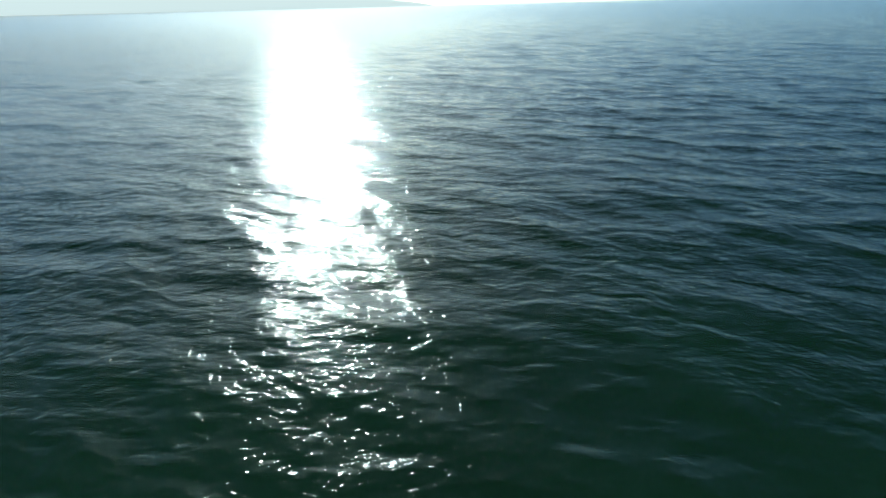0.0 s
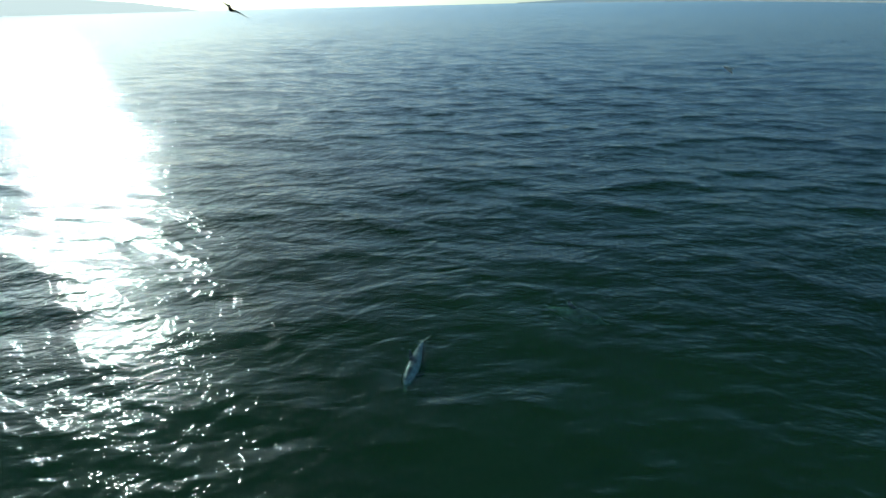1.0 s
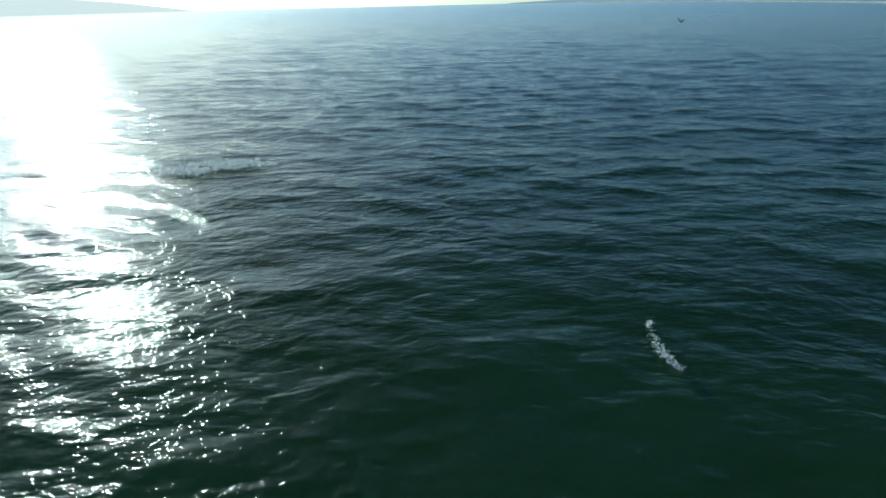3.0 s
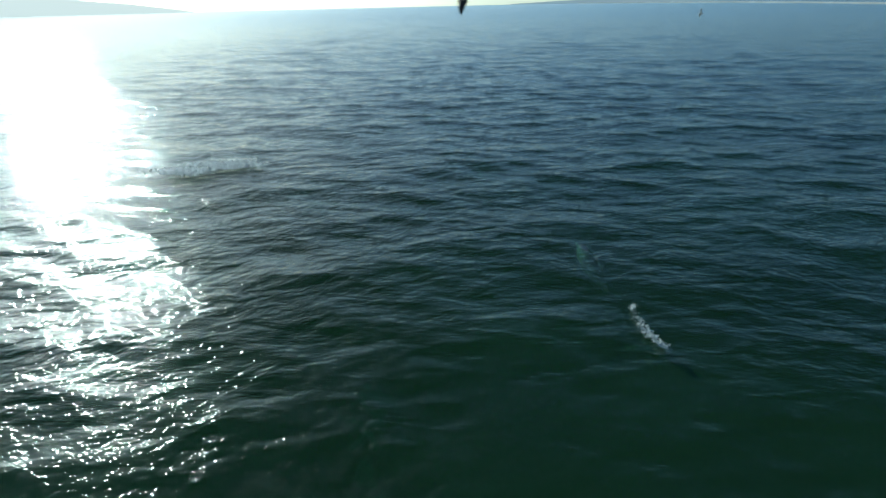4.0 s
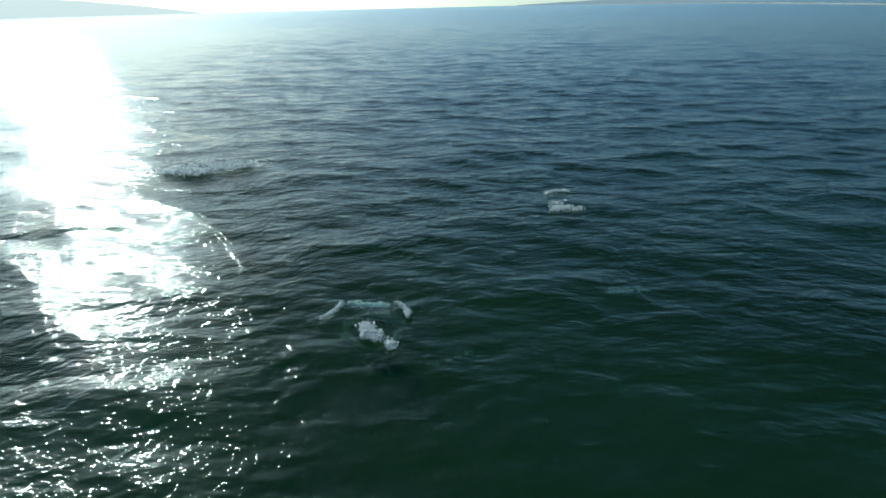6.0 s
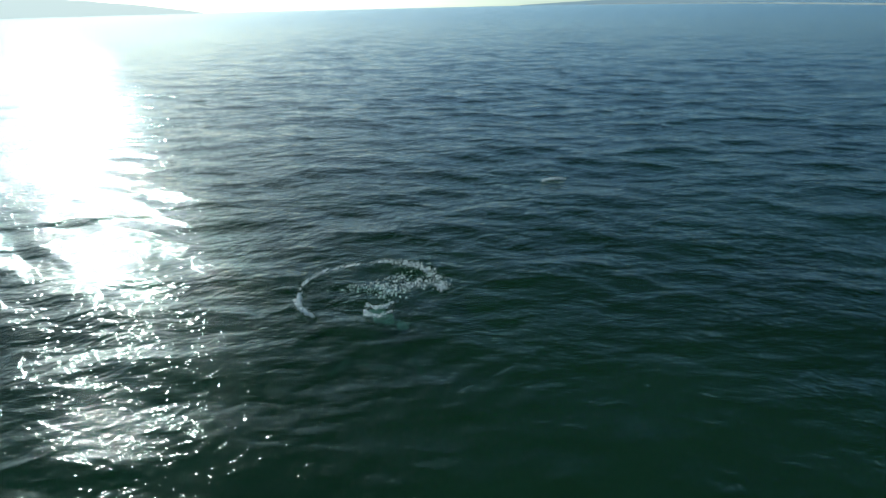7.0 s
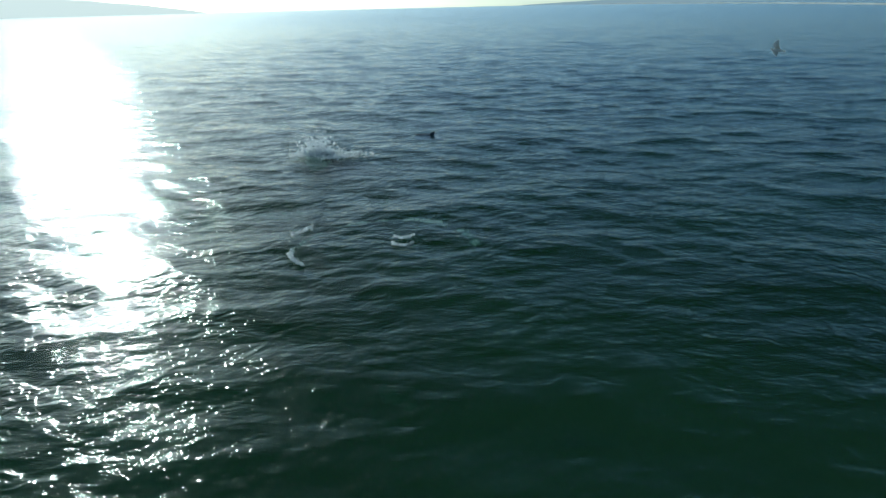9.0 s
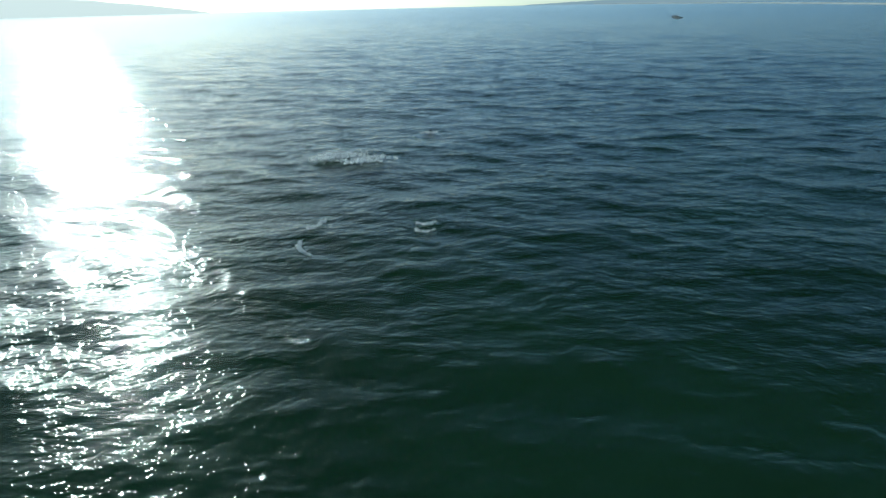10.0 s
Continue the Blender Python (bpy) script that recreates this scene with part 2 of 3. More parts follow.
# ---------------- distant land ----------------
def ridge(name, az0, az1, dist, height, mat, label, seed):
    """A long far hill: az in degrees left of +y, height(u) in metres along its length."""
    rng = random.Random(seed)
    bm = bmesh.new()
    front, top, back = [], [], []
    n = 90
    for i in range(n + 1):
        u = i / n
        a = radians(az0 + (az1 - az0) * u)
        h = max(1.0, height(u) * (1 + 0.10 * noise.noise((u * 14, seed, 0)) + 0.06 * noise.noise((u * 45, seed, 3))))
        for row, d, zz in ((front, dist, -2), (top, dist + 160 + 4 * h, h), (back, dist + 900, -2)):
            row.append(bm.verts.new((-math.sin(a) * d, math.cos(a) * d, zz)))
    for a, b in ((front, top), (top, back)):
        for i in range(n):
            bm.faces.new((a[i], a[i + 1], b[i + 1], b[i]))
    return tagged(part(name, bm, mat), label, "hill", kind="structure")


ridge("headland", 62, 21, 2600, lambda u: 230 * (1 - u) ** 0.9 + 3, HILL_PALE, "pale headland with a painted haze glow beyond the glittering water", 3)
ridge("far_shore", -7, -60, 3200, lambda u: 4 + 55 * min(1, u * 2.2), HILL_BLUE, "blue-green distant hills across the bay with a painted haze glow", 8)


def sand_spit():
    """A low thin bar of pale sand that runs in from the far shore: degrees right of +y, and distance."""
    line = ((13, 2900), (19, 1950), (25.5, 1247), (31, 830), (36, 610), (44, 450), (54, 380))
    bm = bmesh.new()
    rows = []
    for k, (az, d) in enumerate(line):
        a, h = radians(az), 0.8 + d * 0.0009
        rows.append([bm.verts.new((math.sin(a) * q, math.cos(a) * q, zz)) for q, zz in ((d - 6, -0.6), (d - 3, h * 0.7), (d, h), (d + 8, h * 0.6), (d + 14, -0.6))])
    for a, b in zip(rows, rows[1:]):
        for i in range(4):
            bm.faces.new((a[i], a[i + 1], b[i + 1], b[i]))
    return tagged(part("sand_spit", bm, SAND), "thin pale sand spit far across the bay", "sandbar", kind="structure")


sand_spit()

# ---------------- things ----------------
def dolphin(label, skin=DARK_SKIN):
    """A slender dolphin 2.3 m long, nose towards +x, middle of the body at the origin."""
    base = tagged(new("dolphin"), label, "dolphin", "dolphins")
    body = spindle([(1.16, 0.006, 0.006, -0.045), (1.15, 0.022, 0.02, -0.045), (1.05, 0.033, 0.03, -0.04), (0.95, 0.045, 0.042, -0.03),
                    (0.90, 0.075, 0.085, 0.0), (0.84, 0.115, 0.13, 0.012), (0.74, 0.15, 0.165, 0.012), (0.55, 0.195, 0.205, 0.0),
                    (0.30, 0.225, 0.235, -0.005), (0.05, 0.225, 0.235, 0.0), (-0.2, 0.195, 0.205, 0.012), (-0.45, 0.145, 0.16, 0.025),
                    (-0.68, 0.09, 0.115, 0.035), (-0.86, 0.05, 0.078, 0.035), (-0.98, 0.03, 0.05, 0.03), (-1.05, 0.018, 0.03, 0.03)], 20)
    part("body", body, skin, base, "smooth wet grey body with a short beak")
    fin = blade([(0.0, 0.20, 0.36, 0.03, 0), (0.08, 0.13, 0.28, 0.024, 0), (0.16, 0.04, 0.20, 0.017, 0), (0.22, -0.05, 0.12, 0.011, 0), (0.255, -0.12, 0.035, 0.004, 0)])
    part("dorsal_fin", turned(fin, pose(-0.05, 0, 0.19, 90, 0, 0)), FIN, base, "dark hooked dorsal fin")
    for side in (1, -1):
        fl = blade([(0.0, 0.10, 0.17, 0.022, 0), (0.12, 0.05, 0.15, 0.018, 0), (0.24, -0.04, 0.10, 0.012, 0), (0.32, -0.12, 0.03, 0.005, 0)])
        if side < 0:
            bmesh.ops.scale(fl, vec=(1, -1, 1), verts=fl.verts)
        part("flipper", turned(fl, pose(0.48, side * 0.17, -0.10, side * -28, 0, 0)), FIN, base, "dark pointed flipper")
    fluke = blade([(-0.29, -0.20, 0.03, 0.004, 0), (-0.22, -0.10, 0.11, 0.01, 0), (-0.10, -0.01, 0.17, 0.016, 0), (0.0, 0.05, 0.14, 0.02, 0),
                   (0.10, -0.01, 0.17, 0.016, 0), (0.22, -0.10, 0.11, 0.01, 0), (0.29, -0.20, 0.03, 0.004, 0)])
    part("tail_fluke", turned(fluke, pose(-1.04, 0, 0.03)), FIN, base, "dark notched tail fluke")
    return base


def feather_fan(y0, y1, n, lead0, lead1, length0, length1, splay0, splay1, width):
    """Overlapping flight feathers along a wing's rear edge, each a thin tapered leaf."""
    bm = bmesh.new()
    for i in range(n):
        u = i / (n - 1)
        y, lead = y0 + (y1 - y0) * u, lead0 + (lead1 - lead0) * u
        ln, a = length0 + (length1 - length0) * u, radians(splay0 + (splay1 - splay0) * u)
        dx, dy = -math.cos(a), math.sin(a)
        px, py = -dy, dx
        pts = []
        for s, w in ((0, 0.6), (0.5, 1.0), (0.85, 0.75), (1.0, 0.12)):
            for e in (-1, 1):
                pts.append((lead + dx * ln * s + px * e * w * width, y + dy * ln * s + py * e * w * width))
        for zz in (0.004, -0.004):
            vs = [bm.verts.new((p[0], p[1], zz + 0.003 * (i % 2))) for p in pts]
            for j in range(0, 6, 2):
                bm.faces.new((vs[j], vs[j + 1], vs[j + 3], vs[j + 2]))
    return bm


def wing(parent, side, size, mat, tip_mat, inner, outer, chord):
    """A wing in two jointed parts: arm with its rear feathers, and hand with spread tip feathers."""
    def sided(bm):
        if side < 0:
            bmesh.ops.scale(bm, vec=(1, -1, 1), verts=bm.verts)
        return bm

    def joined(bm, other):
        me = bpy.data.meshes.new("joint")
        other.to_mesh(me)
        other.free()
        bm.from_mesh(me)
        bpy.data.meshes.remove(me)
        return bm
    c = chord
    arm = joined(blade([(0, 0.06, c * 0.6, 0.035, 0), (inner * 0.3, 0.10, c * 0.5, 0.032, 0.01), (inner * 0.7, 0.14, c * 0.42, 0.026, 0.012), (inner, 0.16, c * 0.36, 0.02, 0)]),
                 feather_fan(0.0, inner * 1.02, 11, 0.0, 0.06, c * 0.75, c * 0.72, -4, 8, 0.035))
    hand = joined(blade([(0, 0.16, c * 0.36, 0.02, 0), (outer * 0.4, 0.11, c * 0.28, 0.015, 0), (outer * 0.75, 0.0, c * 0.18, 0.01, 0), (outer * 0.92, -0.08, c * 0.06, 0.004, 0)]),
                  feather_fan(0.02, outer * 0.8, 10, 0.06, -0.04, c * 0.72, c * 0.85, 10, 62, 0.026))
    w = part("wing", sided(arm), mat, parent, "long broad wing with separate rear feathers")
    h = part("outer_wing", sided(hand), tip_mat, w, "wing tip with spread dark feathers")
    h.location = (0, side * inner, 0)
    w.location = (0.04, side * 0.07, 0.05)
    return w, h


def pelican(label):
    """A brown pelican of 2 m span, bill towards +x."""
    base = tagged(new("pelican"), label, "pelican", "pelicans")
    part("body", spindle([(0.30, 0.03, 0.03, 0.04), (0.26, 0.07, 0.075, 0.03), (0.14, 0.115, 0.12, 0.01), (-0.05, 0.125, 0.12, 0.0), (-0.22, 0.09, 0.08, 0.02), (-0.36, 0.045, 0.035, 0.04), (-0.42, 0.015, 0.012, 0.045)]), PLUME, base)
    part("neck", spindle([(0.14, 0.07, 0.07, 0.06), (0.24, 0.062, 0.085, 0.10), (0.33, 0.05, 0.07, 0.11), (0.40, 0.045, 0.05, 0.09), (0.42, 0.02, 0.02, 0.09)], 12), HEADF, base, "tucked pale brown neck")
    part("head", spindle([(0.34, 0.02, 0.02, 0.12), (0.37, 0.05, 0.055, 0.12), (0.43, 0.055, 0.055, 0.115), (0.48, 0.045, 0.042, 0.10), (0.53, 0.02, 0.025, 0.085)], 12), HEADF, base, "pale yellowish head")
    part("bill", spindle([(0.50, 0.026, 0.03, 0.085), (0.60, 0.025, 0.026, 0.065), (0.72, 0.022, 0.02, 0.045), (0.84, 0.016, 0.012, 0.025), (0.87, 0.006, 0.008, 0.012)], 10), BILL, base, "long dark hanging bill")
    part("pouch", spindle([(0.48, 0.015, 0.015, 0.055), (0.54, 0.024, 0.035, 0.04), (0.66, 0.02, 0.025, 0.035), (0.78, 0.008, 0.008, 0.028)], 10), BILL, base, "folded throat pouch")
    part("tail", turned(feather_fan(-0.07, 0.07, 8, -0.3, -0.3, 0.22, 0.22, -14, 14, 0.022), pose(0, 0, 0.04)), PLUME, base, "short fan of brown tail feathers")
    wings = [wing(base, s, 1.0, PLUME, PLUME, 0.46, 0.56, 0.43) for s in (1, -1)]
    return base, wings


def gull(label):
    """A white gull of 1.3 m span with grey wings and dark tips."""
    base = tagged(new("gull"), label, "gull", "gulls")
    part("body", spindle([(0.27, 0.015, 0.015, 0.02), (0.24, 0.04, 0.04, 0.02), (0.19, 0.045, 0.045, 0.02), (0.1, 0.075, 0.075, 0.0), (-0.05, 0.075, 0.07, 0.0), (-0.2, 0.035, 0.03, 0.015), (-0.26, 0.01, 0.01, 0.02)], 12), WHITEF, base)
    part("bill", spindle([(0.26, 0.012, 0.014, 0.02), (0.30, 0.009, 0.011, 0.015), (0.33, 0.003, 0.004, 0.008)], 8), BILL, base, "yellowish dark bill")
    part("tail", turned(feather_fan(-0.04, 0.04, 6, -0.18, -0.18, 0.15, 0.15, -12, 12, 0.018), pose(0, 0, 0.02)), WHITEF, base, "white fanned tail")
    wings = [wing(base, s, 0.65, WHITEF, GREYF, 0.28, 0.38, 0.2) for s in (1, -1)]
    return base, wings


def bubbles(spots, tilt=100):
    """Foam: one mesh of many thin torn shells of froth, each a small uneven dome. Each spot is x, y, z, size."""
    bm = bmesh.new()
    rng = random.Random(len(spots))
    for x, y, z, s in spots:
        m = pose(x, y, z, rng.uniform(-tilt, tilt), rng.uniform(-tilt, tilt), rng.uniform(0, 360))
        top = bm.verts.new(m @ Vector((0, 0, s * rng.uniform(0.2, 0.6))))
        rim = []
        for k in range(7):
            a, q = k * 2 * math.pi / 7, s * rng.uniform(0.7, 1.5)
            rim.append(bm.verts.new(m @ Vector((q * math.cos(a), q * math.sin(a), s * rng.uniform(-0.2, 0.2)))))
        for k in range(7):
            bm.faces.new((top, rim[k], rim[(k + 1) % 7]))
    return bm


def foam_streak(label, length, bend, width, count, seed, size=0.02, name="foam_streak"):
    """A curved line of foam, its middle at the origin: bend in degrees over its length, along +x."""
    rng = random.Random(seed)
    spots = []
    clump = [rng.uniform(-0.5, 0.5) for _ in range(7)]
    for _ in range(count):
        u = rng.choice(clump) + rng.gauss(0, 0.07) if rng.random() < 0.65 else rng.uniform(-0.5, 0.5)
        u = max(-0.5, min(0.5, u))
        a = radians(bend) * u
        r = length / max(abs(radians(bend)), 0.01)
        x, y = r * math.sin(a), r * (1 - math.cos(a))
        w = width * (1 - 1.6 * u * u)
        spots.append((x + rng.gauss(0, w * 0.4), y + rng.gauss(0, w * 0.5), rng.uniform(0.0, 0.04), size * rng.choice((0.4, 0.5, 0.6, 0.8, 1.2))))
    return tagged(part(name, bubbles(spots), FOAM), label, "foam", "foam on the water", "stuff")


def foam_patch(label, lx, ly, count, seed, size=0.025, depth=0.05):
    """A loose raft of foam, denser towards the middle."""
    rng = random.Random(seed)
    clump = [(rng.gauss(0, lx * 0.28), rng.gauss(0, ly * 0.3)) for _ in range(9)]
    spots = []
    for _ in range(count):
        cx, cy = rng.choice(clump)
        spots.append((cx + rng.gauss(0, lx * 0.13), cy + rng.gauss(0, ly * 0.13), rng.uniform(-0.4 * depth, 0.04), size * rng.choice((0.3, 0.45, 0.6, 1.0))))
    return tagged(part("foam_patch", bubbles(spots), FOAM), label, "foam", "foam on the water", "stuff")


def spray(base, radius, height, count, seed, size):
    """One cloud of thrown drops, thinner upwards."""
    rng = random.Random(seed)
    spots = []
    for _ in range(count):
        u = rng.random() ** 1.6
        r, a = radius * (0.35 + 0.65 * u) * math.sqrt(rng.random()), rng.uniform(0, 6.28)
        spots.append((r * math.cos(a), r * math.sin(a), height * u, size * rng.choice((0.25, 0.35, 0.5, 0.8)) * (1.15 - 0.6 * u)))
    return tagged(part("spray", bubbles(spots, 180), SPRAY, base, "white thrown drops"), kind="stuff")


CIRCLER = dolphin("pale grey dolphin circling just under the green surface", PALE_SKIN)
CIRCLER.scale = (0.74, 0.58, 0.62)
PASSER = dolphin("grey dolphin surfacing with its dark dorsal fin showing", PALE_SKIN)
PASSER.scale = (0.76, 0.80, 0.80)
ROLLER = dolphin("dark grey dolphin rolling at the surface in foam")
CHARGER = dolphin("grey dolphin pushing a bow of white foam")
CHARGER.scale, ROLLER.scale = (1.25, 1.25, 1.25), (1.12, 1.12, 1.12)

GLIDER, GLIDER_WINGS = pelican("brown pelican gliding low before the hazy headland")
CROSSER, CROSSER_WINGS = pelican("dark brown pelican flying past with banked wings")
DIVER, DIVER_WINGS = pelican("brown pelican plunging headfirst into the sea")
SKIMMER, SKIMMER_WINGS = gull("white gull skimming low over the water")
CLIMBER, CLIMBER_WINGS = gull("white gull with grey wings rising from the sea")
FAR_GULL, FAR_GULL_WINGS = gull("small pale gull far out over the bay")
FAR_FIN = dolphin("dark dolphin fin breaking the far rippled water")
NEAR_FIN = dolphin("dark dolphin back and fin with thrown spray")
FIN_FOAM = foam_patch("small white spray beside a surfacing dolphin", 0.5, 0.3, 60, 81, 0.05)
FIN_FOAM_B = foam_patch("small white spray beside a surfacing dolphin", 0.7, 0.35, 80, 82, 0.045)

TRAIL = foam_streak("white curved wake foam left by a dolphin", 1.8, 40, 0.13, 380, 5, 0.022)
TRAIL_ARM = foam_streak("thin bubbles beside the wake foam", 1.0, 50, 0.15, 90, 6)
DROPS = foam_streak("small splashed bubbles on dark green water", 0.9, 20, 0.12, 90, 8)
STREAK = foam_streak("thin diagonal line of drifting foam", 1.1, 30, 0.09, 75, 9)
ROLL_FOAM = foam_patch("broken white foam where a dolphin rolled", 1.2, 0.7, 700, 10, 0.032)
ROLL_ARC = foam_streak("white foam crest around the rolling dolphin", 1.1, 90, 0.10, 320, 11, 0.028)
LEFT_FOAM = foam_patch("bright foam raft in the sun glitter", 3.2, 1.6, 1900, 12, 0.06, 0.01)
BOW_A = foam_streak("bow foam curling from the dolphin's head", 0.85, -45, 0.07, 620, 13, 0.024)
BOW_B = foam_streak("bow foam curling from the dolphin's head", 0.85, 45, 0.07, 600, 14, 0.024)
TAIL_FOAM = foam_patch("churned white foam at the dolphin's tail", 0.5, 0.75, 1300, 15, 0.03)
HEAD_FOAM = foam_patch("white foam thrown up before the dolphin's head", 0.6, 0.22, 700, 17, 0.026)
SIDE_DROPS = foam_patch("scattered white drops beside the dolphin", 0.3, 0.6, 50, 16, 0.03)
# the spreading ring left by the dive, in pieces that drift outwards
RING = []
for angle, length, bend, width, count in ((205, 1.4, 55, 0.08, 330), (160, 1.4, 50, 0.07, 110), (112, 1.8, 55, 0.08, 80), (65, 1.6, 50, 0.20, 420), (22, 1.3, 45, 0.22, 460)):
    RING.append((angle, foam_streak("arc of a spreading white foam ring", length, bend, width, count, angle, 0.026 if angle > 180 else 0.018, "foam_ring_arc")))
INNER = [foam_streak("small inner ring of foam bubbles", 0.8, s * 150, 0.09, 200, 30 + s, 0.022, "foam_ring_arc") for s in (1, -1)]
INNER_PATCH = foam_patch("loose bubbles inside the foam ring", 1.7, 1.1, 700, 33, 0.022)
FLOATING_FOAM = foam_streak("bright foam crest catching the sun", 0.9, 60, 0.12, 110, 41, 0.03)

SPLASH = tagged(new("splash"), "white water thrown up by a plunging pelican", "splash")
CLOUDS = [spray(SPLASH, r, h, c, 50 + i, s) for i, (r, h, c, s) in enumerate(((0.7, 0.9, 460, 0.085), (0.9, 0.6, 460, 0.085), (0.8, 1.0, 240, 0.06), (0.8, 1.0, 220, 0.06), (1.0, 1.1, 200, 0.05)))]
SPLASH_FOAM = foam_patch("pale foam spreading where the pelican dived", 3.0, 1.6, 2600, 60, 0.045, 0.01)
FAR_SPLASH = tagged(new("splash"), "small white splash far out beside a gull", "splash")
FAR_CLOUD = spray(FAR_SPLASH, 1.0, 1.1, 200, 70, 0.12)

# ---------------- what moves ----------------
SEA_FROM, SEA_TO = (-2.0, -5.0), (2.0, 5.0)     # the drift of the waves over the ten seconds


def swell(x, y, t):
    """The water's level at a place and time."""
    u = t / 10
    return SEA_LEVEL(x - SEA_FROM[0] - (SEA_TO[0] - SEA_FROM[0]) * u, y - SEA_FROM[1] - (SEA_TO[1] - SEA_FROM[1]) * u)


def between(rows):
    """More rows in between, so that floating things ride the waves."""
    out = []
    for a, b in zip(rows, rows[1:]):
        out.append(a)
        n = int((b[0] - a[0]) / 0.25) if max(a[3], b[3]) > -0.3 else 0
        for k in range(1, n):
            u = k / n
            out.append(tuple(p + (q - p) * u for p, q in zip(a, b)))
    return out + [rows[-1]]


def swim(thing, rows, ride=False):
    """Rows of t, x, y, z, heading and nose-up pitch in degrees, roll. What is at the surface rides the waves."""
    if ride:
        rows = [(t, x, y, z + (swell(x, y, t) if z > -0.5 else 0), *rest) for t, x, y, z, *rest in between(rows)]
    walk(thing, [(t, pose(x, y, z, roll, -pitch, head)) for t, x, y, z, head, pitch, roll in rows])


def flap(wings, rows):
    """Rows of t, lift and sweep of the whole wing, lift and sweep of its outer part, in degrees."""
    for (w, h), s in zip(wings, (1, -1)):
        root, joint = w.location.copy(), h.location.copy()
        walk(w, [(t, pose(*root, s * lift, 0, -s * sweep)) for t, lift, sweep, lift2, sweep2 in rows])
        walk(h, [(t, pose(*joint, s * lift2, 0, -s * sweep2)) for t, lift, sweep, lift2, sweep2 in rows])


def beat(start, end, period, up, down, extra=6):
    """Steady wing beats."""
    rows, t, high = [], 0.0, True
    rows.append((0.0, up, 4, -4, extra))
    t = start
    while t < end:
        rows.append((t, up if high else down, 4, -14 if high else 10, extra))
        high = not high
        t += period / 2
    rows.append((10.0, 8, 4, -6, extra))
    return rows


def drift(thing, rows):
    """Foam: rows of t, x, y, z, turn."""
    walk(thing, [(t, pose(x, y, z + (swell(x, y, t) if z > -0.3 else 0), 0, 0, turn)) for t, x, y, z, turn in between(rows)])


def surfacing(thing, t0, t1, x0, y0, x1, y1, turn0, turn1, z=0.04):
    """Foam that wells up at t0, drifts, and is drawn under again after t1."""
    rows = [(0.0, x0, y0, -3.6, turn0)] if t0 > 0.3 else []
    if t0 > 0.3:
        rows.append((t0 - 0.25, x0, y0, -3.4, turn0))
    rows += [(max(t0, 0.0), x0, y0, z, turn0), (t1, x1, y1, z, turn1)]
    if t1 < 9.3:
        rows += [(t1 + 0.5, x1, y1, -3.4, turn1), (10.0, x1, y1, -3.6, turn1)]
    elif t1 < 10:
        rows.append((10.0, x1, y1, z, turn1))
    drift(thing, rows)


